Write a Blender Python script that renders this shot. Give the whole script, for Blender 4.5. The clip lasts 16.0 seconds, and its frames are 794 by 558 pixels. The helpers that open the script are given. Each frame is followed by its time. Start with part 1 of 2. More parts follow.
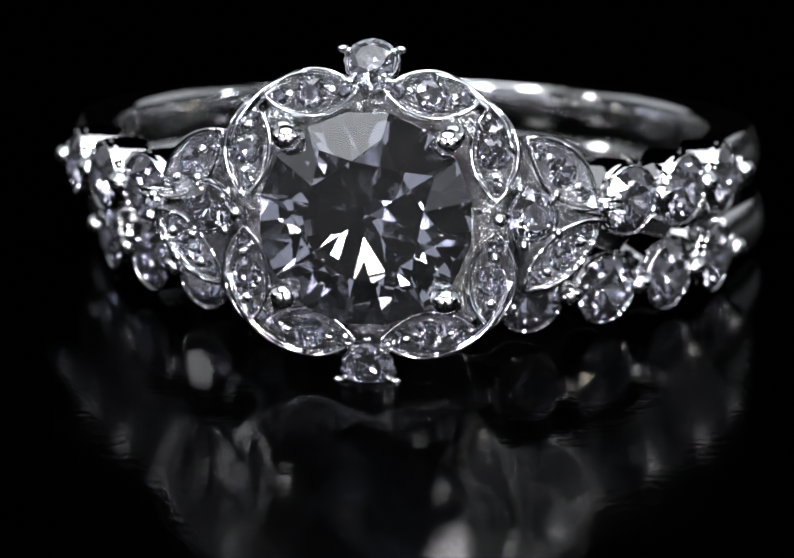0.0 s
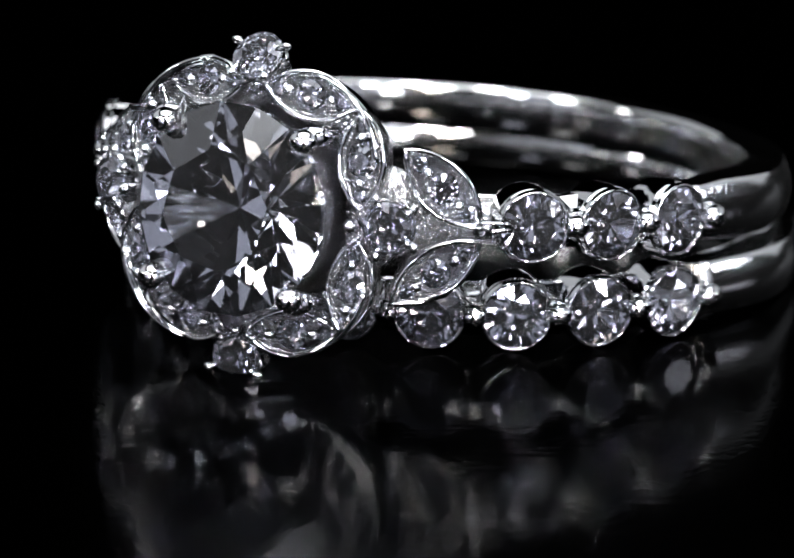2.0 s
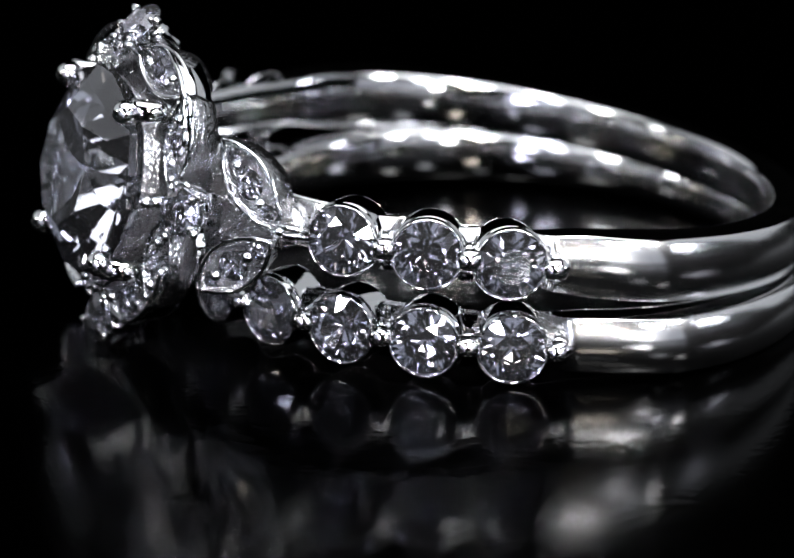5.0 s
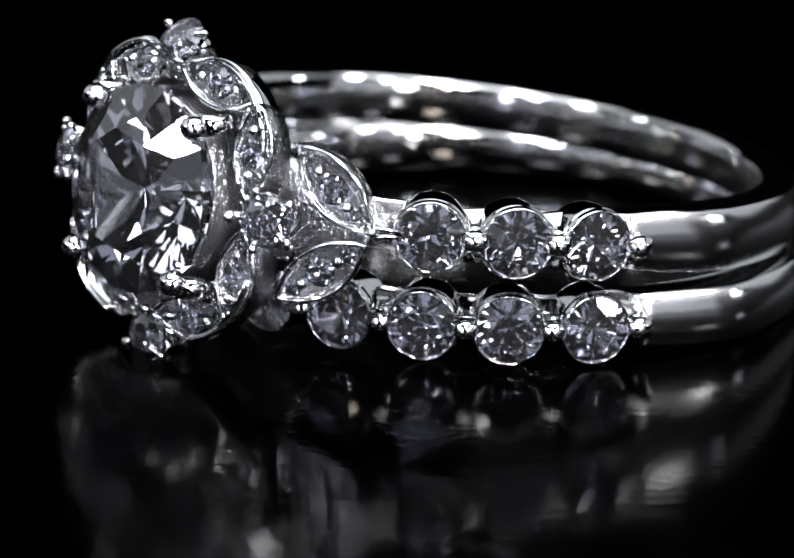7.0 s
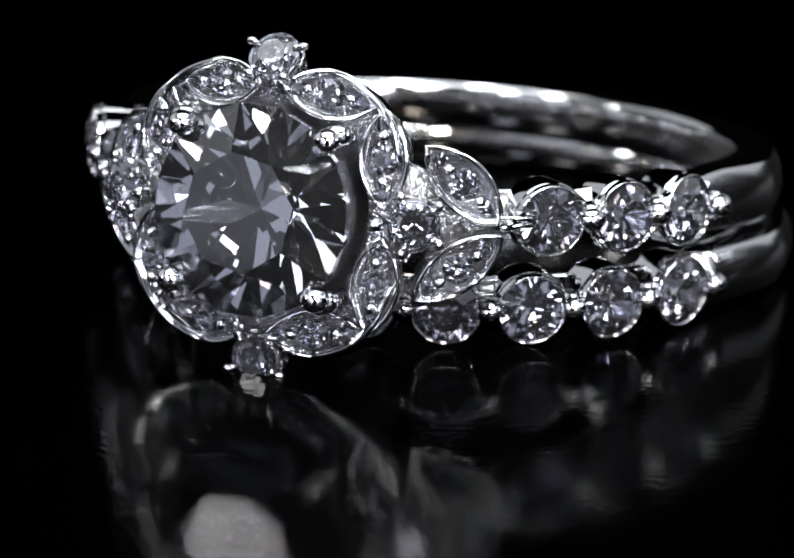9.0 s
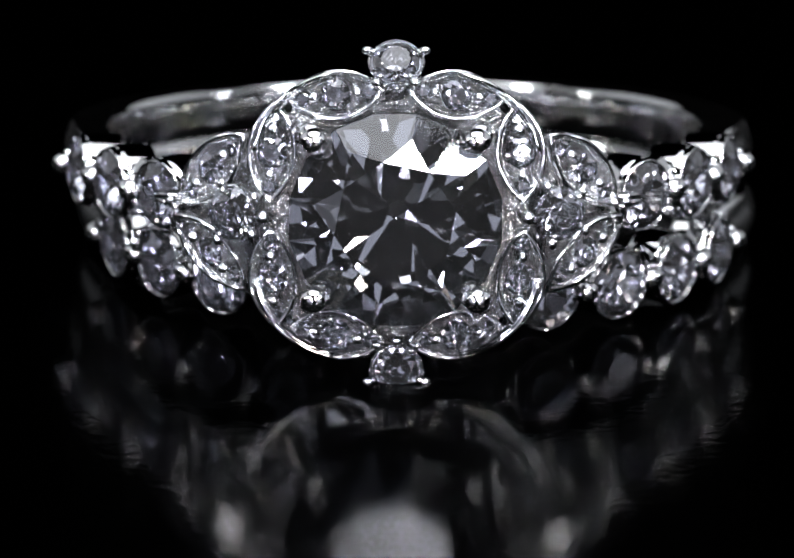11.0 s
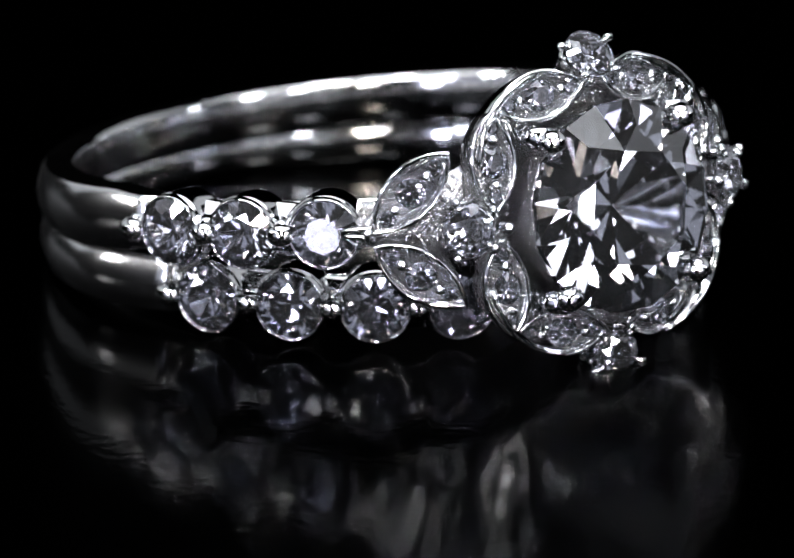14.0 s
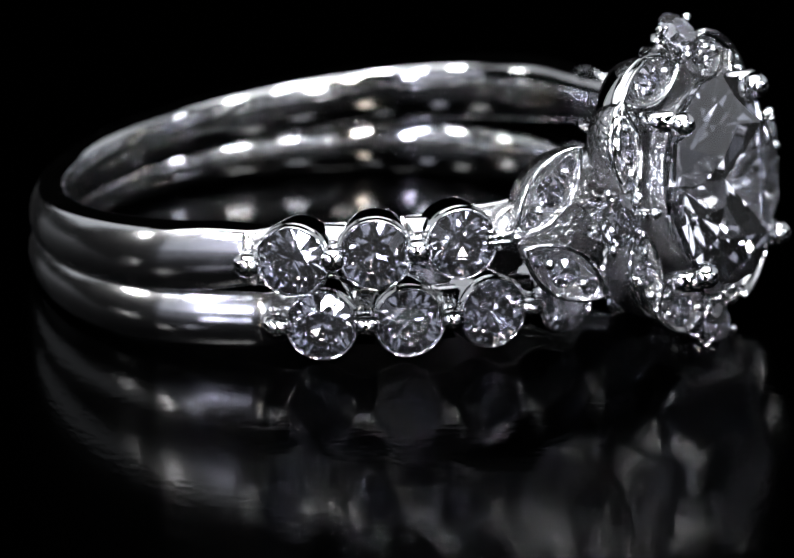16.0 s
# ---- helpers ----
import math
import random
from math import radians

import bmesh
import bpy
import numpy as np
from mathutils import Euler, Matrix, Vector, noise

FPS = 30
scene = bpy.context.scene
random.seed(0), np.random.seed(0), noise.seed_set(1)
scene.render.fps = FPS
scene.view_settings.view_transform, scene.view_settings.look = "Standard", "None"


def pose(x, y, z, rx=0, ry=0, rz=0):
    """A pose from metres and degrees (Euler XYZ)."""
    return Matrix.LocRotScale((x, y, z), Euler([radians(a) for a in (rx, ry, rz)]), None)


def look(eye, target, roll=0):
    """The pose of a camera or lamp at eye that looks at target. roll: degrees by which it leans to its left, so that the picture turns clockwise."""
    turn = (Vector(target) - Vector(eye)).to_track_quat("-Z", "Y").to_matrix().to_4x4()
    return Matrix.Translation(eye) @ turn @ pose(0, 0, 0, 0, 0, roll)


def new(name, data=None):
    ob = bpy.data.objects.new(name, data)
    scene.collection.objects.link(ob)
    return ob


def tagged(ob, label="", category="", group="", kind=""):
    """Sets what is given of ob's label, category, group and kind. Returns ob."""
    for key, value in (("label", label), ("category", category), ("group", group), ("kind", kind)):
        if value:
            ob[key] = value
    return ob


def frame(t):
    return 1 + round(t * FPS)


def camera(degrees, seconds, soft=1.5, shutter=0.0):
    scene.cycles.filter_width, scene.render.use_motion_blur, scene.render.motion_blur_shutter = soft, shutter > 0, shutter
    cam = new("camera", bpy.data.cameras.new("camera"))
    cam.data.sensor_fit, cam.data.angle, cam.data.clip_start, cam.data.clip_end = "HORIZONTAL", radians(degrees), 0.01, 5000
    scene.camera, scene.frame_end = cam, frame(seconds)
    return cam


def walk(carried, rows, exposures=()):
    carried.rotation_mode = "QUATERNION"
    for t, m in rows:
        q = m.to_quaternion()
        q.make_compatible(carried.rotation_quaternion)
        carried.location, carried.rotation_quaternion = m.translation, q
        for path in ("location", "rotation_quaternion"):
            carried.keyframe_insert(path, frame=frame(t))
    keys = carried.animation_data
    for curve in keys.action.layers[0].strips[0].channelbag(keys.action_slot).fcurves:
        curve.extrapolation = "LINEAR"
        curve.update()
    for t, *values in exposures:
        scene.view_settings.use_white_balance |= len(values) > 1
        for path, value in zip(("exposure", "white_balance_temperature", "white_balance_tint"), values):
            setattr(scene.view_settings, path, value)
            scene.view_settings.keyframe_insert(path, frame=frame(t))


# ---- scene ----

# ======== camera: a macro lens on a stand ========
cam = camera(10.0, 16.0, 1.8)
cam.data.dof.use_dof, cam.data.dof.focus_distance, cam.data.dof.aperture_fstop = True, 0.1300, 100
CAM_POSE = pose(-0.00046, -0.13335, 0.04507, 71.40, -0.481, 0.16)
walk(cam, [(0.0, CAM_POSE), (16.0, CAM_POSE)])

# ======== light: a dark studio, unseen LED lamps and soft boxes, two added fills ===
world = bpy.data.worlds.new("studio_dark")
scene.world = world
world.use_nodes = True
world.node_tree.nodes["Background"].inputs[0].default_value = (0.55, 0.62, 0.8, 1)
world.node_tree.nodes["Background"].inputs[1].default_value = 0.004


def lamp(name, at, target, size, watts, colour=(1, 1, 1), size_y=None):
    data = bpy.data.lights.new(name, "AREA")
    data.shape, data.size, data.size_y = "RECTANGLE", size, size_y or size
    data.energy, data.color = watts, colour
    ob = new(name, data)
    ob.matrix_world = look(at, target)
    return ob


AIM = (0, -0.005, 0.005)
# bluish and amber tints stand in for colour flashes in the stones
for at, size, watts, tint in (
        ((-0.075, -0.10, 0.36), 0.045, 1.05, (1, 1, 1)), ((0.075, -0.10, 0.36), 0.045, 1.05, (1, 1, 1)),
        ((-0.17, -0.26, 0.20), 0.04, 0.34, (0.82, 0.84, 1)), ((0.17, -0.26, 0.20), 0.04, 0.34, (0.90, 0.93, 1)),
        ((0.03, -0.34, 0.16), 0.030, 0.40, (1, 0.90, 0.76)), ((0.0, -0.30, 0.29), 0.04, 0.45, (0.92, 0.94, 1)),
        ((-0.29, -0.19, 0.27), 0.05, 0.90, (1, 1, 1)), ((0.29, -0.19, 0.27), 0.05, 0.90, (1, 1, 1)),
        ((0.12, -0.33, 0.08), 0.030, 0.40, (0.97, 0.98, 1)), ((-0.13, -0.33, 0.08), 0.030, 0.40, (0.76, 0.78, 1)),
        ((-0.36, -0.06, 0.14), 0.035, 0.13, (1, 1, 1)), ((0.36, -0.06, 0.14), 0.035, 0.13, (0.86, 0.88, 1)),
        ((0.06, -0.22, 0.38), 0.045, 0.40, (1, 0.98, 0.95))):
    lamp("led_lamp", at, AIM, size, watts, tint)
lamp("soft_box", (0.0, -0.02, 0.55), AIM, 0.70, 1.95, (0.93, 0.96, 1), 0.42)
# low fills either side of the camera, added to lift the stones' dark facets
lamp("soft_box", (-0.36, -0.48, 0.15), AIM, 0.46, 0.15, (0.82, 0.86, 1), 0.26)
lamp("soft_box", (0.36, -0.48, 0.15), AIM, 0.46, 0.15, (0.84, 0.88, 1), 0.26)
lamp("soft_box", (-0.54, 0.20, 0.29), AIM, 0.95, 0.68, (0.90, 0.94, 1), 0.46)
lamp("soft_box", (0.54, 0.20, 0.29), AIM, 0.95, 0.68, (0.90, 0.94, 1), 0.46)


# ======== materials ========
def material(name):
    m = bpy.data.materials.new(name)
    m.use_nodes = True
    return m, m.node_tree.nodes, m.node_tree.links, m.node_tree.nodes["Principled BSDF"]


def noise_into(nodes, links, scale, detail, lo, hi, socket):
    coord = nodes.new("ShaderNodeTexCoord")
    tex = nodes.new("ShaderNodeTexNoise")
    tex.inputs["Scale"].default_value, tex.inputs["Detail"].default_value = scale, detail
    ramp = nodes.new("ShaderNodeMapRange")
    ramp.inputs["To Min"].default_value, ramp.inputs["To Max"].default_value = lo, hi
    links.new(coord.outputs["Object"], tex.inputs["Vector"])
    links.new(tex.outputs["Fac"], ramp.inputs["Value"])
    links.new(ramp.outputs["Result"], socket)
    return tex


def metal(name, colour, rough_lo, rough_hi, bump=0.02, grain=900):
    m, nodes, links, b = material(name)
    b.inputs["Base Color"].default_value = (*colour, 1)
    b.inputs["Metallic"].default_value = 1
    tex = noise_into(nodes, links, grain, 4, rough_lo, rough_hi, b.inputs["Roughness"])
    bp = nodes.new("ShaderNodeBump")
    bp.inputs["Strength"].default_value, bp.inputs["Distance"].default_value = bump, 0.0001
    links.new(tex.outputs["Fac"], bp.inputs["Height"])
    links.new(bp.outputs["Normal"], b.inputs["Normal"])
    return m


def gem_glass(name, colour, ior, veil_mix):
    """Clear stone with a faint, uneven pale veil mixed in to lift dark facets."""
    m, nodes, links, b = material(name)
    nodes.remove(b)
    total = nodes.new("ShaderNodeBsdfGlass")
    total.inputs["Color"].default_value = (*colour, 1)
    total.inputs["IOR"].default_value = ior
    total.inputs["Roughness"].default_value = 0.0
    # stands in for the grey glow of more surrounding light
    veil = nodes.new("ShaderNodeBsdfDiffuse")
    veil.inputs["Color"].default_value = (0.82, 0.82, 0.85, 1)
    mix = nodes.new("ShaderNodeMixShader")
    coord = nodes.new("ShaderNodeTexCoord")
    tex = nodes.new("ShaderNodeTexNoise")
    tex.inputs["Scale"].default_value, tex.inputs["Detail"].default_value = 1500, 5
    ramp = nodes.new("ShaderNodeMapRange")
    ramp.inputs["To Min"].default_value, ramp.inputs["To Max"].default_value = veil_mix * 0.6, veil_mix * 1.4
    links.new(coord.outputs["Object"], tex.inputs["Vector"])
    links.new(tex.outputs["Fac"], ramp.inputs["Value"])
    links.new(ramp.outputs["Result"], mix.inputs[0])
    links.new(total.outputs[0], mix.inputs[1])
    links.new(veil.outputs[0], mix.inputs[2])
    links.new(mix.outputs[0], nodes["Material Output"].inputs[0])
    return m


SHANK = metal("satin_polished_rhodium", (0.84, 0.84, 0.85), 0.07, 0.11, 0.02)
SATIN = metal("satin_rhodium", (0.80, 0.80, 0.81), 0.15, 0.21, 0.03)
SILVER = metal("polished_rhodium", (0.80, 0.80, 0.81), 0.03, 0.06)
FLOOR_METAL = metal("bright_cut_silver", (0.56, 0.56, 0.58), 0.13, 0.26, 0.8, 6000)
GEM = gem_glass("clear_gem", (0.966, 0.972, 1.0), 2.15, 0.006)
GEM_SMALL = gem_glass("clear_small_gem", (0.960, 0.964, 1.0), 2.1, 0.010)

m, nodes, links, b = material("black_acrylic")
b.inputs["Base Color"].default_value = (0.00002, 0.00002, 0.00002, 1)
b.inputs["IOR"].default_value = 1.45
b.inputs["Specular IOR Level"].default_value = 0.020
tex = noise_into(nodes, links, 60, 5, 0.09, 0.14, b.inputs["Roughness"])
fine = nodes.new("ShaderNodeTexNoise")
fine.inputs["Scale"].default_value, fine.inputs["Detail"].default_value = 2600, 3
bp = nodes.new("ShaderNodeBump")
bp.inputs["Strength"].default_value, bp.inputs["Distance"].default_value = 0.15, 0.00005
links.new(fine.outputs["Fac"], bp.inputs["Height"])
links.new(bp.outputs["Normal"], b.inputs["Normal"])
ACRYLIC = m

m, nodes, links, b = material("black_velvet")
noise_into(nodes, links, 40, 4, 0.85, 1.0, b.inputs["Roughness"])
b.inputs["Specular IOR Level"].default_value = 0.0
b.inputs["Base Color"].default_value = (0.00005, 0.00005, 0.00005, 1)
VELVET = m

# ======== mesh tools; all shapes in millimetres ========
MM = 0.001


def mesh_of(name, bm, mat, smooth=True):
    bmesh.ops.recalc_face_normals(bm, faces=bm.faces)
    me = bpy.data.meshes.new(name)
    bm.transform(Matrix.Scale(MM, 4))
    bm.to_mesh(me)
    bm.free()
    me.materials.append(mat)
    if smooth:
        me.polygons.foreach_set("use_smooth", [True] * len(me.polygons))
    return me


def piece(name, me, parent=None, at=None, label=""):
    ob = new(name, me)
    ob.parent = parent
    if at is not None:
        ob.matrix_basis = at
    return tagged(ob, label)


def part(name, bm, mat, parent, label="", at=None, smooth=True):
    return piece(name, mesh_of(name, bm, mat, smooth), parent, at, label)


def axes(o, along, normal):
    """Axes at o (mm): x along, z along the normal."""
    n = Vector(normal).normalized()
    x = Vector(along)
    x = (x - n * x.dot(n)).normalized()
    y = n.cross(x)
    m = Matrix((x, y, n)).transposed().to_4x4()
    m.translation = Vector(o) * MM
    return m


def ball(bm, c, r, sub=2, squash=(1, 1, 1)):
    bmesh.ops.create_icosphere(bm, subdivisions=sub, radius=r, matrix=Matrix.Translation(c) @ Matrix.Diagonal((*squash, 1)))


def tube(bm, pts, r, closed=False, seg=8, flat=1.0):
    """A round wire through pts; r a number or one per point."""
    pts = [Vector(p) for p in pts]
    n = len(pts)
    rs = r if isinstance(r, (list, tuple)) else [r] * n
    rings, up = [], None
    for i, p in enumerate(pts):
        a = pts[(i - 1) % n] if closed or i else p
        c = pts[(i + 1) % n] if closed or i < n - 1 else p
        t = (c - a).normalized()
        if up is None:
            up = Vector((0, 0, 1)) if abs(t.z) < 0.9 else Vector((1, 0, 0))
        side = t.cross(up).normalized()
        up = side.cross(t).normalized()
        rings.append([bm.verts.new(p + rs[i] * (math.cos(k * 2 * math.pi / seg) * side + flat * math.sin(k * 2 * math.pi / seg) * up)) for k in range(seg)])
    for i in range(n if closed else n - 1):
        A, B = rings[i], rings[(i + 1) % n]
        for k in range(seg):
            bm.faces.new((A[k], A[(k + 1) % seg], B[(k + 1) % seg], B[k]))
    if not closed:
        bm.faces.new(rings[0][::-1])
        bm.faces.new(rings[-1])


def lathe(bm, profile, seg=32):
    """Turns (radius, height) pairs round z, closed from end to start."""
    rings = [[bm.verts.new((r * math.cos(2 * math.pi * k / seg), r * math.sin(2 * math.pi * k / seg), z)) for k in range(seg)] for r, z in profile]
    n = len(rings)
    for i in range(n):
        A, B = rings[i], rings[(i + 1) % n]
        for k in range(seg):
            bm.faces.new((A[k], A[(k + 1) % seg], B[(k + 1) % seg], B[k]))


def brilliant(d, table=0.56, crown=0.155, pav=0.43, girdle=0.018, fold=8):
    """A brilliant cut of diameter d, girdle at z = 0, table up."""
    R, bm = d / 2, bmesh.new()
    step = 2 * math.pi / fold

    def ring(r, z, count, off=0.0):
        for k in range(count):
            a = 2 * math.pi * k / count + off
            bm.verts.new((r * math.cos(a), r * math.sin(a), z))

    zt = crown * d
    ring(R * table, zt, fold)
    ring(R * (table + (1 - table) * 0.47), zt * 0.585, fold, step / 2)
    ring(R, girdle * d, fold * 2)
    ring(R, -girdle * d, fold * 2)
    ring(R * 0.30, -pav * d * 0.735, fold, step / 2)
    bm.verts.new((0, 0, -pav * d))
    bmesh.ops.convex_hull(bm, input=bm.verts)
    return bm


def lens_outline(length, width, n=16):
    """The pointed oval of a leaf, anticlockwise."""
    out = []
    for side in (1, -1):
        for k in range(n):
            s = side * (1 - 2 * k / n)
            out.append((s * length / 2, side * width / 2 * (1 - abs(s) ** 2.0) ** 0.9))
    return out


def polar(r, az, z):
    """A place at radius r and azimuth az (degrees from the front, to the right)."""
    a = radians(az)
    return Vector((r * math.sin(a), -r * math.cos(a), z))


# ======== the studio ========
def box(bm, lo, hi):
    c = [(a + e) / 2 for a, e in zip(lo, hi)]
    bmesh.ops.create_cube(bm, size=1, matrix=Matrix.Translation(c) @ Matrix.Diagonal((*[e - a for a, e in zip(lo, hi)], 1)))


def slab(name, lo, hi, mat, label, bevel=0.0):
    bm = bmesh.new()
    box(bm, lo, hi)
    if bevel:
        bmesh.ops.bevel(bm, geom=bm.edges[:], offset=bevel, segments=2, affect="EDGES")
    ob = new(name, mesh_of(name, bm, mat, False))
    return tagged(ob, label, "", "", "structure")


slab("table_top", (-500, -500, -12), (500, 500, 0.38), ACRYLIC, "glossy black acrylic table top, mirror-like and empty", 1.0)
slab("wall_north", (-640, 620, -300), (640, 640, 800), VELVET, "black velvet studio backdrop")
slab("wall_south", (-640, -640, -300), (640, -620, 800), VELVET, "black velvet studio wall")
slab("wall_east", (620, -620, -300), (640, 620, 800), VELVET, "black velvet studio wall")
slab("wall_west", (-640, -620, -300), (-620, 620, 800), VELVET, "black velvet studio wall")
slab("ceiling", (-640, -640, 802), (640, 640, 820), VELVET, "black studio ceiling")
slab("floor", (-640, -640, -320), (640, 640, -302), VELVET, "black studio floor")


# ======== the rings ========
def shank(bm, centre, height, inner, outer, half, steps=300):
    """A closed band: height(y) of its mid line; inner, outer and half width by azimuth."""
    rings = []
    for k in range(steps):
        az = -180 + 360 * k / steps
        ri, ro, h = inner(az), outer(az), half(az)
        t = ro - ri
        dome = [(ri + 0.17 * (q / 8) ** 2.4, q / 8) for q in range(8)] + [(ri + 0.22, 0.97), (ri + 0.30, 1.0)]
        rim = [(ro - 0.36, 1.0), (ro - 0.29, 0.985)] + [(ro - 0.29 * (q / 8) ** 2, q / 8) for q in (7.6, 6.8, 5.8, 4.6, 3.2, 1.6)]
        half_prof = dome + [(0.5 * (ri + 0.30 + ro - 0.36), 1.0)] + rim
        prof = half_prof + [(ro, 0)] + [(r, -z) for r, z in half_prof[:0:-1]]
        prof = [(r, z * h) for r, z in prof]
        ring = []
        for r, dz in prof:
            p = polar(r, az, 0)
            p = p + Vector((centre[0], centre[1], 0))
            ring.append(bm.verts.new((p.x, p.y, height(p.y) + dz)))
        rings.append(ring)
    n = len(rings[0])
    for k in range(steps):
        A, B = rings[k], rings[(k + 1) % steps]
        for j in range(n):
            bm.faces.new((A[j], A[(j + 1) % n], B[(j + 1) % n], B[j])).material_index = int(13 <= j < n - 13)


def smooth_step(a, e, x):
    t = min(1, max(0, (x - a) / (e - a)))
    return t * t * (3 - 2 * t)


STONE_D = 1.98
band_gem = mesh_of("stone", brilliant(STONE_D), GEM_SMALL, False)
bm = bmesh.new()
lathe(bm, [(1.0, 0.03), (1.02, 0.075), (1.05, 0.075), (1.07, 0.02), (1.075, -0.10), (1.09, -0.16), (1.115, -0.18), (1.12, -0.26), (1.11, -0.70), (1.08, -1.18), (1.07, -1.25), (1.02, -1.25), (0.92, -1.10), (0.86, -0.45), (0.98, -0.06)])
band_cup = mesh_of("bezel", bm, SILVER)
bm = bmesh.new()
ball(bm, (0, 0, 0), 0.40, 3, (1.08, 0.90, 0.90))
ball(bm, (0, 0.30, -0.14), 0.15, 2)
ball(bm, (0, -0.30, -0.14), 0.15, 2)
tube(bm, [(0, 0, -0.1), (0, 0, -0.9)], 0.24)
end_bead = mesh_of("bead", bm.copy(), SILVER)
for side in (1, -1):   # bevelled web between two bezels
    a = [bm.verts.new((x, side * y, z)) for x, y, z in ((-0.10, 0.52, -0.22), (0.10, 0.52, -0.22), (0.30, 0.80, -0.58), (-0.30, 0.80, -0.58),
                                                       (-0.10, 0.40, -0.50), (0.10, 0.40, -0.50), (0.30, 0.74, -0.95), (-0.30, 0.74, -0.95))]
    for q in ((0, 1, 2, 3), (4, 5, 6, 7), (0, 1, 5, 4), (1, 2, 6, 5), (2, 3, 7, 6), (3, 0, 4, 7)):
        bm.faces.new([a[k] for k in q])
band_bead = mesh_of("bead", bm, SILVER)
band_bead.polygons.foreach_set("use_smooth", [len(p.vertices) == 3 for p in band_bead.polygons])


def stone_on_band(parent, c, r, az, z, lean=0.0):
    n = polar(1, az, 0)
    n.z = lean
    o = polar(r, az, z) + Vector((c[0], c[1], 0))
    at = axes(o, Vector((0, 0, 1)), n)
    cup = piece("bezel", band_cup, parent, at)
    piece("stone", band_gem, cup, Matrix.Rotation(random.uniform(0, 6.28), 4, "Z"), "round brilliant-cut clear stone")


def bead_on_band(parent, c, r, az, z, last=False):
    o = polar(r, az, z) + Vector((c[0], c[1], 0))
    piece("bead", end_bead if last else band_bead, parent, axes(o, polar(1, az + 90, 0), polar(1, az, 0)))


# ---- engagement ring ----
def eng_height(y):
    return 3.76 - 0.118 * y - 0.014 * max(0, y)


engagement = tagged(new("engagement_ring"), "white metal halo engagement ring with clear stones on black acrylic", "ring", "bridal ring set")
engagement.empty_display_size = 0.002
bm = bmesh.new()
shank(bm, (0, 0.1), eng_height, lambda az: 8.70 + 0.8 * smooth_step(60, 120, abs(az)),
      lambda az: 9.30 + 0.90 * smooth_step(75.5, 80.5, abs(az)) + (0.80 if az > 0 else 0.58) * smooth_step(78, 100, abs(az)) - 0.25 * smooth_step(120, 170, abs(az)), lambda az: 0.95 - 0.11 * smooth_step(100, 150, abs(az)) - 0.19 * (1 - smooth_step(74, 88, abs(az))))
part("band", bm, SHANK, engagement, "plain white metal shank, polished inside").data.materials.append(SATIN)
for side in (1, -1):
    for az, r in ((45.4, 10.13), (59.6, 10.17), (73.0, 10.34)):
        y = polar(r, az, 0).y
        stone_on_band(engagement, (0, 0), r, side * az + 0.55, eng_height(y) + 0.02, 0.05)
    for az, r in ((52.7, 10.22), (66.5, 10.25), (79.9, 10.62)):
        y = polar(r, az, 0).y
        bead_on_band(engagement, (0, 0), r, side * az + 0.55, eng_height(y) + 0.02, az > 75)

# axes of the head: u to the right, w up the face, n out of it
TILT_HEAD = radians(11.3)
HEAD_O = Vector((0, -10.97, 5.2))
HEAD_N = Vector((0, -math.cos(TILT_HEAD), math.sin(TILT_HEAD)))
HEAD_W = Vector((0, math.sin(TILT_HEAD), math.cos(TILT_HEAD)))


def on_head(u, w, n=0.0):
    return HEAD_O + Vector((u, 0, 0)) + HEAD_W * w + HEAD_N * n


# the leaf, with its rim, milgrain, stones and beads
def leaf_meshes(length, width, depth):
    out = {}
    edge = lens_outline(length, width)
    bm = bmesh.new()
    levels = [(0.40, -0.60), (0.66, -0.45), (0.84, -0.08), (0.93, 0.01), (1.0, 0.01), (1.02, -0.06), (1.02, -0.30), (0.90, -depth)]
    rings = [[bm.verts.new((x * s, y * s, z)) for x, y in edge] for s, z in levels]
    for A, B in zip(rings, rings[1:]):
        for k in range(len(edge)):
            bm.faces.new((A[k], A[(k + 1) % len(edge)], B[(k + 1) % len(edge)], B[k]))
    bm.faces.new(rings[0])
    bm.faces.new(rings[-1][::-1])
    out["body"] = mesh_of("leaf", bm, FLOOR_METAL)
    bm = bmesh.new()
    tube(bm, [(x, y, 0.0) for x, y in edge], 0.075, True, 8)
    out["rim"] = mesh_of("rim", bm, SILVER)
    bm = bmesh.new()
    inner = lens_outline(length * 0.86, width * 0.80, 22)
    for x, y in inner:
        ball(bm, (x, y, -0.03), 0.042, 1)
    out["milgrain"] = mesh_of("milgrain", bm, SILVER)
    bm = bmesh.new()
    ball(bm, (0, 0, 0.02), 0.18, 3)
    tube(bm, [(0, 0, 0), (0, 0, -0.25)], 0.13)
    out["bead"] = mesh_of("bead", bm, SILVER)
    out["stone"] = mesh_of("stone", brilliant(0.92), GEM_SMALL, False)
    out["small_stone"] = mesh_of("stone", brilliant(0.50), GEM_SMALL, False)
    return out


HALO_LEAF = leaf_meshes(2.82, 1.36, 0.95)
SIDE_LEAF = leaf_meshes(3.15, 1.42, 0.95)


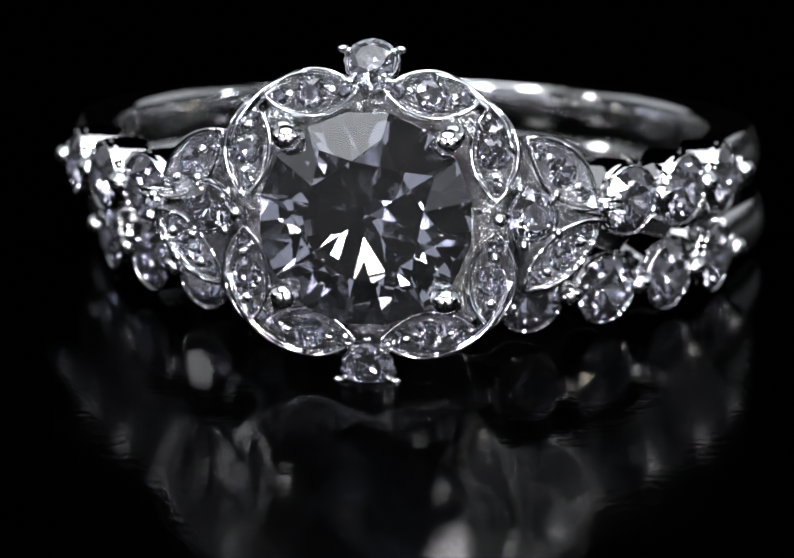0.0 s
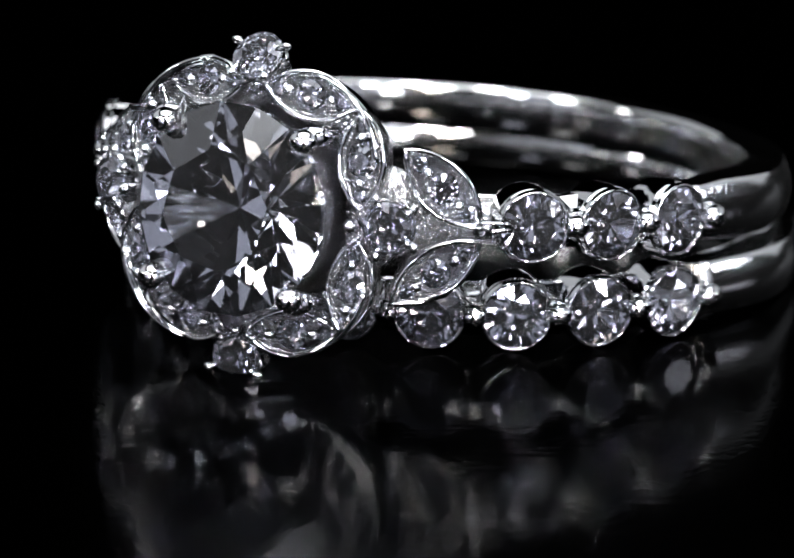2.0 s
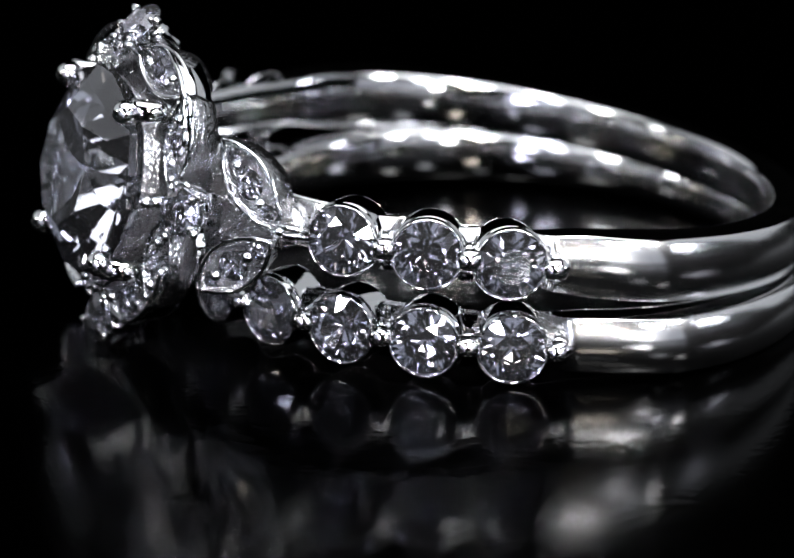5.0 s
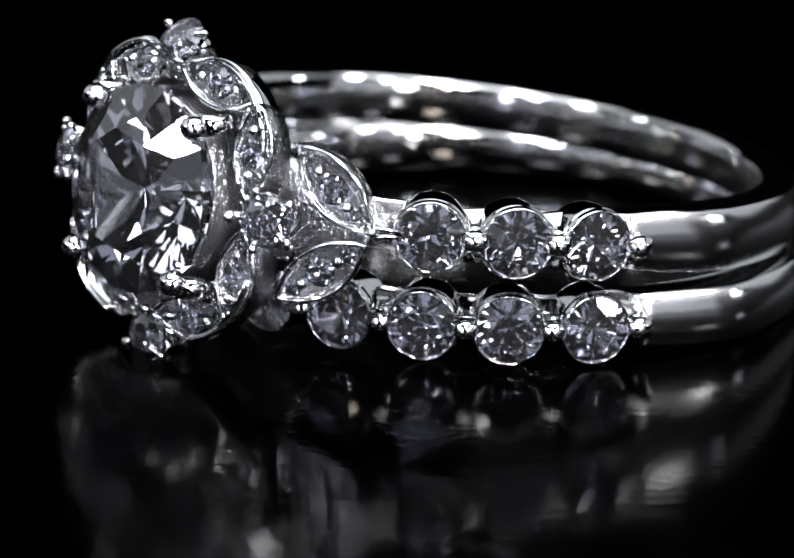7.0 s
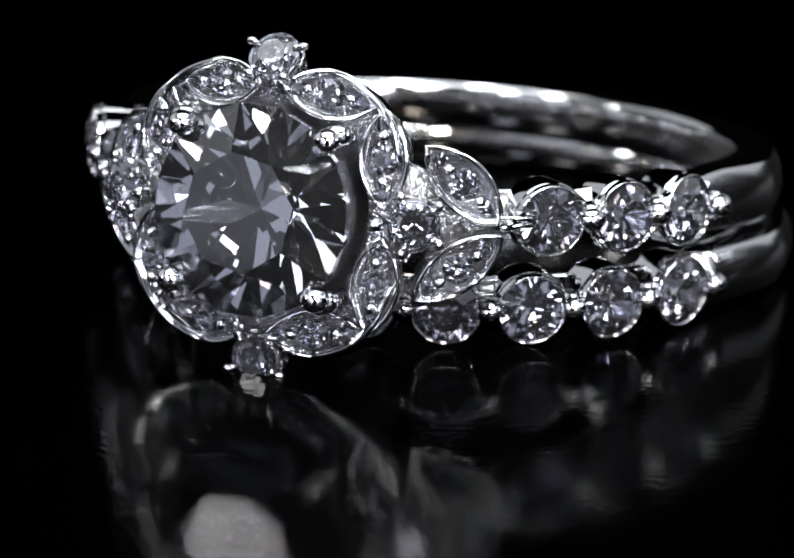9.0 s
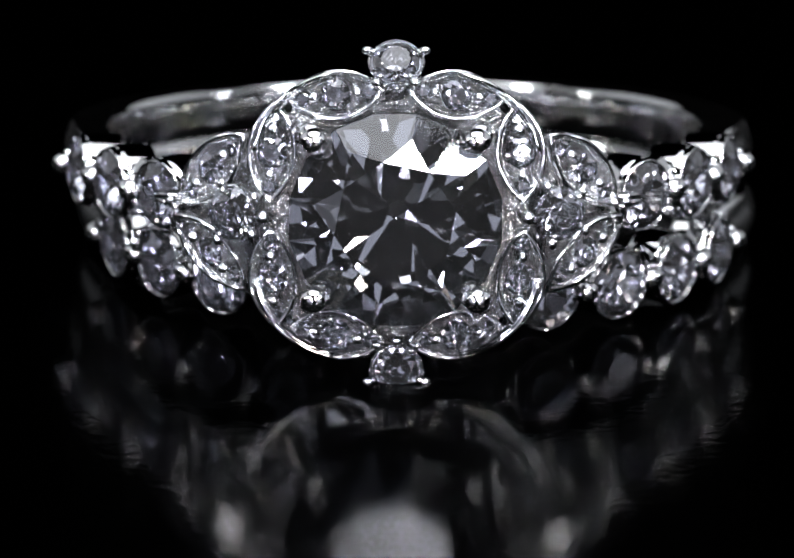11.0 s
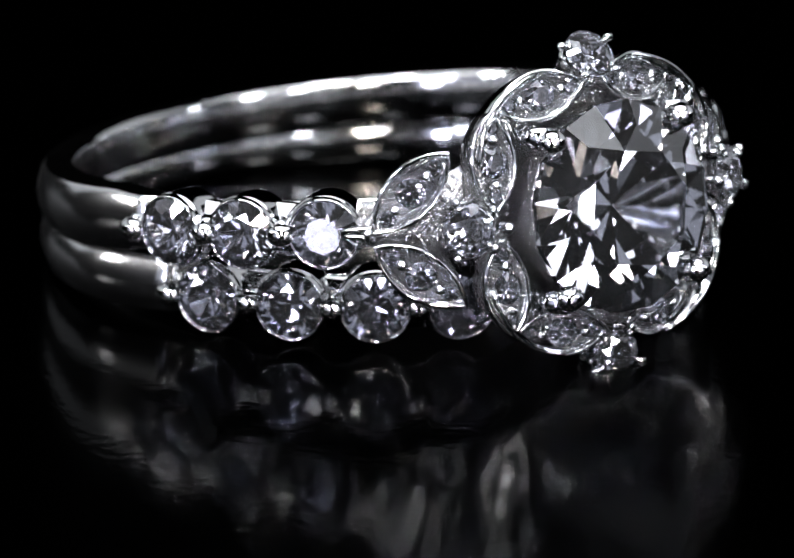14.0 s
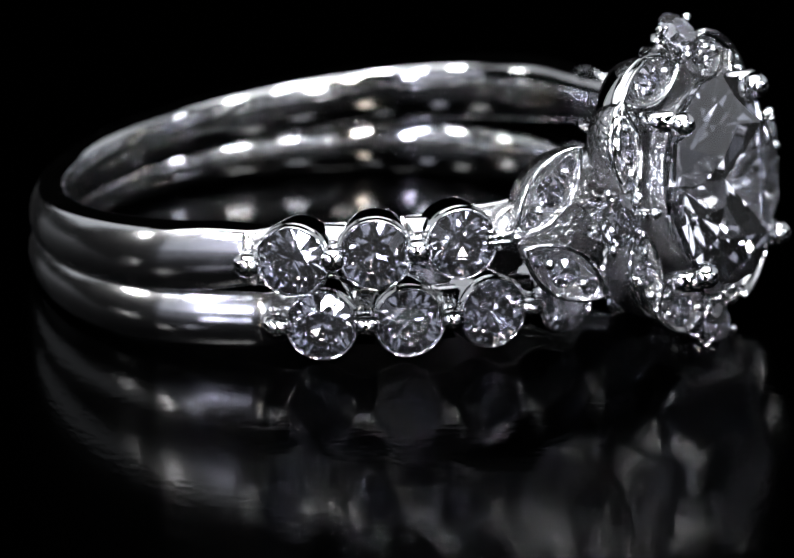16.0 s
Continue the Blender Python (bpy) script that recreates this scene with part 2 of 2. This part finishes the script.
def leaf(parent, kit, o, along, normal, gap):
    body = piece("leaf", kit["body"], parent, axes(o, along, normal), "leaf-shaped setting with milgrain edge and tiny stones")
    piece("rim", kit["rim"], body)
    piece("milgrain", kit["milgrain"], body)
    for s in (1, -1):
        piece("bead", kit["bead"], body, pose(s * gap * MM, 0, 0.05 * MM))
        piece("stone", kit["small_stone"], body, pose(s * (gap + 0.33) * MM, 0, -0.01 * MM, 0, 0, 20))
    piece("stone", kit["stone"], body, pose(0, 0, 0.03 * MM, 0, 0, 11))


for su in (1, -1):
    for sw in (1, -1):
        leaf(engagement, HALO_LEAF, on_head(su * 1.73, sw * 3.48, -0.04 if sw > 0 else -0.18), Vector((1, 0, 0)) - HEAD_W * 0.10 * su * sw, HEAD_N + Vector((0.24 * su, 0, 0.10 * sw)), 0.66)
        leaf(engagement, HALO_LEAF, on_head(su * 3.57, sw * 1.83, -0.06), HEAD_W + Vector((-0.06 * su * sw, 0, 0)), HEAD_N + Vector((0.16 * su, 0, 0.04 * sw)), 0.66)

# side leaves that run from the halo to the shoulders
for su in (1, -1):
    leaf(engagement, SIDE_LEAF, (su * 5.42, -9.09, 6.03), (su * 0.70, 0.55, -1.0), (su * 0.50, -0.80, 0.12), 0.66)
    leaf(engagement, SIDE_LEAF, (su * 5.46, -9.66, 3.68), (su * 0.72, 0.80, 0.74), (su * 0.60, -0.80, -0.08), 0.66)

# halo plate behind the leaves, open under the centre stone
bm = bmesh.new()
loops = []
for r, n in ((2.55, -1.00), (1.0, -0.45), (1.0, -0.85), (2.45, -1.20)):
    ring = []
    for k in range(64):
        a = 2 * math.pi * k / 64
        if r == 1.0:
            c, s = math.cos(a), math.sin(a)
            q = 3.80 / (abs(c) ** 3 + abs(s) ** 3) ** (1 / 3)
        else:
            q = r
        ring.append(bm.verts.new(on_head(q * math.cos(a), q * math.sin(a), n)))
    loops.append(ring)
for i in range(4):
    A, B = loops[i], loops[(i + 1) % 4]
    for k in range(64):
        bm.faces.new((A[k], A[(k + 1) % 64], B[(k + 1) % 64], B[k]))
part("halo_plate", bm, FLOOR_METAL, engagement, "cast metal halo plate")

bm = bmesh.new()
for k in range(72):
    a = 2 * math.pi * k / 72
    c, q = math.cos(a), math.sin(a)
    r = 3.22 / (abs(c) ** 4 + abs(q) ** 4) ** 0.25
    ball(bm, on_head(r * c, r * q, -0.22 + 0.08 * math.sin(7 * a)), 0.075, 1)
part("milgrain", bm, SILVER, engagement, "row of tiny metal beads inside the halo")
bm = bmesh.new()
for k in range(150):   # raised grains of metal left between the leaves
    a = random.uniform(0, 2 * math.pi)
    c, q = math.cos(a), math.sin(a)
    r = random.uniform(3.05, 3.75) / (abs(c) ** 3 + abs(q) ** 3) ** (1 / 3)
    ball(bm, on_head(r * c, r * q, random.uniform(-0.42, -0.22)), random.uniform(0.05, 0.11), 1)
for k in range(200):   # and on the slope under the centre stone
    a, r = random.uniform(0, 2 * math.pi), random.uniform(2.95, 3.55)
    ball(bm, on_head(r * math.cos(a), r * math.sin(a), -0.98 + 0.42 * (r - 2.55)), random.uniform(0.05, 0.10), 2)
for su in (1, -1):
    for k in range(120):
        az = random.uniform(18, 35)
        h = 1.5 * (1 - (az - 17) / 22) ** 0.8
        p = polar(10.12, az, 0)
        ball(bm, (su * p.x, p.y, eng_height(p.y) + random.uniform(-h, h)), random.uniform(0.05, 0.11), 2)
tagged(part("grain", bm, SILVER, engagement, "raised metal grains between the leaves"), kind="stuff")

# outer rails that join the leaves at the halo's corners
for su in (1, -1):
    for sw in (1, -1):
        pts = []
        for k in range(15):
            a = radians(24 + 42 * k / 14)
            r = 4.24 / (math.cos(a) ** 2.9 + math.sin(a) ** 2.9) ** (1 / 2.9)
            pts.append((su * r * math.cos(a), sw * r * math.sin(a)))
        bm = bmesh.new()
        tube(bm, [on_head(u, w, 0.0) for u, w in pts], 0.075)
        q = [[bm.verts.new(on_head(u * f, w * f, n)) for f, n in ((1.01, 0), (0.97, 0), (0.93, -0.95), (0.97, -0.95))] for u, w in pts]
        for A, B in zip(q, q[1:]):
            for k in range(4):
                bm.faces.new((A[k], A[(k + 1) % 4], B[(k + 1) % 4], B[k]))
        bm.faces.new(q[0])
        bm.faces.new(q[-1])
        part("halo_rail", bm, SILVER, engagement, "polished outer wall of the halo")

# basket, prongs and centre stone
CENTRE_D = 6.20
part("centre_stone", brilliant(CENTRE_D, 0.57, 0.15, 0.43), GEM, engagement, "large round brilliant-cut clear centre stone",
     axes(on_head(0, 0, 0.98), (1, 0, 0.2), HEAD_N), False)
for su in (1, -1):
    for sw in (1, -1):
        bm = bmesh.new()
        pts = [on_head(su * 2.30, sw * 2.26, -1.3), on_head(su * 2.40, sw * 2.36, -0.6), on_head(su * 2.46, sw * 2.42, 0.2), on_head(su * 2.42, sw * 2.38, 1.1)]
        tube(bm, pts, [0.30, 0.31, 0.32, 0.34], False, 16)
        ball(bm, on_head(su * 2.32, sw * 2.28, 1.18), 0.43, 3, (1, 1, 0.92))
        part("prong", bm, SILVER, engagement, "ball-tipped prong")
bm = bmesh.new()
tube(bm, [on_head(1.75 * math.cos(k * math.pi / 24), 1.75 * math.sin(k * math.pi / 24), -1.15) for k in range(48)], 0.2, True, 8)
part("basket", bm, SILVER, engagement)
bm = bmesh.new()
lathe(bm, [(2.74, 0.50), (2.80, 0.50), (2.82, 0.42), (2.78, 0.10), (2.82, 0.02), (2.82, -0.06), (2.78, -0.12), (2.74, -0.95), (2.64, -0.95), (2.66, 0.40)], 72)
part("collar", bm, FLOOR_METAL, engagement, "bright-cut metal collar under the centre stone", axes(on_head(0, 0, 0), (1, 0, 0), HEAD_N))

# round stones above and below the halo, and between the side leaves
accent = mesh_of("stone", brilliant(1.56), GEM_SMALL, False)
bm = bmesh.new()
lathe(bm, [(0.60, -0.06), (0.66, -0.02), (0.66, -0.16), (0.60, -0.22), (0.56, -0.50), (0.60, -0.56), (0.60, -0.64), (0.54, -0.70), (0.50, -1.10), (0.54, -1.16), (0.50, -1.30), (0.34, -1.30), (0.40, -0.7), (0.52, -0.2)])
for deg in (24, 156, 232, 308):
    c, s = math.cos(radians(deg)), math.sin(radians(deg))
    tube(bm, [(0.36 * c, 0.36 * s, -0.8), (0.80 * c, 0.80 * s, -0.1), (0.83 * c, 0.83 * s, 0.08)], 0.09, False, 8)
    ball(bm, (0.90 * c, 0.90 * s, 0.08), 0.15, 2, (1.15, 0.9, 0.9))
    ball(bm, (0.70 * c, 0.70 * s, 0.15), 0.09, 2)
loop = [(0.78 * math.cos(radians(q)), -0.15 + 1.30 * math.sin(radians(q))) for q in range(0, -181, -12)]
rows = [[bm.verts.new((x * f, y, z * f)) for f, y in ((1.0, 0.36), (1.06, 0.10), (0.80, -0.20), (0.74, -0.16), (0.98, 0.10), (0.94, 0.36))] for x, z in loop]
for A, B in zip(rows, rows[1:]):    # scooped collar behind the stone
    for k in range(6):
        bm.faces.new((A[k], A[(k + 1) % 6], B[(k + 1) % 6], B[k]))
bm.faces.new(rows[0])
bm.faces.new(rows[-1][::-1])
accent_cup = mesh_of("claw_setting", bm, SILVER)
for sw in (1, -1):
    cup = piece("claw_setting", accent_cup, engagement, axes(on_head(0, 4.44 if sw > 0 else -4.46, 0.25 if sw > 0 else -0.05), (sw, 0, 0), HEAD_N + HEAD_W * (0.72 if sw > 0 else -0.05)))
    piece("stone", accent, cup, None, "small round clear stone")
    bm = bmesh.new()
    ball(bm, on_head(0, sw * 3.62, 0.12), 0.17, 2)
    tube(bm, [on_head(0, sw * 3.62, 0.1), on_head(0, sw * 3.75, -0.6)], 0.14)
    part("bead", bm, SILVER, engagement)
for su in (1, -1):
    cup = piece("claw_setting", accent_cup, engagement, axes(on_head(su * 4.72, 0.08, 0.05), (0, 0, 1), HEAD_N + Vector((0.45 * su, 0, 0))))
    piece("stone", accent, cup, None, "small round clear stone")
    bm = bmesh.new()
    ball(bm, on_head(su * 3.80, 0.02, 0.70), 0.20, 3)
    tube(bm, [on_head(su * 3.80, 0.02, 0.70), on_head(su * 3.6, 0.05, -0.6)], 0.15)
    part("bead", bm, SILVER, engagement)
    bm = bmesh.new()
    tip = Vector((su * 6.66, -8.72, 4.93))
    ball(bm, tip, 0.15, 2)
    for dz in (0.16, -0.16):
        tube(bm, [tip + Vector((-su * 0.2, -0.1, dz)), tip + Vector((su * 0.3, 0.34, dz * 0.6)), tip + Vector((su * 0.50, 0.72, dz * 0.4 - 0.1))], 0.085)
    part("shoulder_joint", bm, SILVER, engagement)

# tapering shoulder plates behind the side leaves
for su in (1, -1):
    bm = bmesh.new()
    rows_out, rows_in = [], []
    for k in range(11):
        az = 17 + 22 * k / 10
        h = 1.75 * (1 - k / 10) ** 0.8 + 0.22
        for rows, r in ((rows_out, 10.12), (rows_in, 9.55)):
            rows.append([bm.verts.new(polar(r - 0.12 * abs(j - 2), su * az, eng_height(polar(r, az, 0).y) + h * (j - 2) / 2)) for j in range(5)])
    for rows in (rows_out, rows_in):
        for A, B in zip(rows, rows[1:]):
            for j in range(4):
                bm.faces.new((A[j], A[j + 1], B[j + 1], B[j]))
    for A, B, C, E in zip(rows_out, rows_out[1:], rows_in, rows_in[1:]):
        bm.faces.new((A[0], B[0], E[0], C[0]))
        bm.faces.new((A[4], B[4], E[4], C[4]))
    for A, C in ((rows_out[0], rows_in[0]), (rows_out[-1], rows_in[-1])):
        for j in range(4):
            bm.faces.new((A[j], A[j + 1], C[j + 1], C[j]))
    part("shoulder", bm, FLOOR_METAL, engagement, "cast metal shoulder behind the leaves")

# ---- wedding band ----
WED_C = (0.25, 1.08)


def wed_height(y):
    return 1.56 - 0.036 * (y - 1.12) - 0.010 * max(0, y)


wedding = tagged(new("wedding_band"), "white metal wedding band with ten clear stones under another ring", "ring", "bridal ring set")
wedding.empty_display_size = 0.002
bm = bmesh.new()
shank(bm, WED_C, wed_height, lambda az: 8.60 + 0.7 * smooth_step(60, 120, abs(az)) - 0.5 * smooth_step(90, 150, abs(az)),
      lambda az: 9.18 + 0.86 * smooth_step(70.5, 76, abs(az - 2)) + (0.80 if az > 0 else 0.62) * smooth_step(73, 95, abs(az - 2)) - 0.70 * smooth_step(95, 160, abs(az)), lambda az: 0.86 - 0.22 * smooth_step(100, 150, abs(az)) - 0.16 * (1 - smooth_step(66, 80, abs(az - 2))))
part("band", bm, SHANK, wedding, "plain white metal shank, polished inside").data.materials.append(SATIN)
for k in range(10):
    az = 2.2 + 14.6 * (k - 4.5)
    y = polar(10, az, 0).y + WED_C[1]
    stone_on_band(wedding, WED_C, 10.02 + 0.12 * smooth_step(45, 70, abs(az)), az, wed_height(y), 0.0)
for k in range(11):
    az = 2.2 + 14.6 * (k - 5)
    y = polar(10, az, 0).y + WED_C[1]
    bead_on_band(wedding, WED_C, 10.08 + 0.25 * smooth_step(55, 75, abs(az)), az, wed_height(y), k in (0, 10))


# ======== the turntable's motion ========
SPEED, BACK = 11.98, 5.303     # degrees a second; when it turns back
SLIDE = [  # seconds, and how far the plate creeps on its bearing (mm to the right, mm away)
    (0.0, -0.289, 0.538), (0.5, -0.225, 0.426), (1.0, -0.172, 0.288), (1.5, -0.129, 0.160), (2.0, -0.085, -0.002), (2.5, -0.057, -0.170),
    (3.0, -0.036, -0.335), (3.5, -0.034, -0.500), (4.0, -0.033, -0.690), (4.5, -0.040, -0.835), (4.9, -0.052, -0.890),
    (5.2, -0.067, -0.914), (5.303, -0.072, -0.915), (5.4, -0.077, -0.905), (5.6, -0.087, -0.820), (6.0, -0.105, -0.655),
    (6.5, -0.113, -0.487), (7.0, -0.126, -0.316), (7.5, -0.147, -0.155), (8.0, -0.182, -0.005), (8.5, -0.213, 0.156), (9.3, -0.262, 0.345),
    (10.2, -0.298, 0.445), (11.0, -0.303, 0.480), (11.5, -0.275, 0.482), (12.0, -0.200, 0.430), (12.5, -0.123, 0.370), (13.0, -0.054, 0.288),
    (13.5, 0.008, 0.197), (14.0, 0.061, 0.110), (14.5, 0.108, 0.030), (15.0, 0.164, -0.075), (15.5, 0.214, -0.212), (16.0, 0.261, -0.369)]


def turned(t):
    return -SPEED * t if t <= BACK else SPEED * (t - 2 * BACK)


def motions():
    rows = [(t, pose(x * MM, y * MM, 0, 0, 0, turned(t)) @ pose(0.00004, 0.00142, 0, 0, 0, -5.73) @ pose(0.00015, 0.00012, 0)) for t, x, y in SLIDE]
    walk(wedding, [(t, m @ pose(0, 0, -0.00008, 0, 0.5, 0)) for t, m in rows])
    walk(engagement, [(t, m @ pose(0, 0, -0.00008, 0, -0.75, 0)) for t, m in rows])


motions()
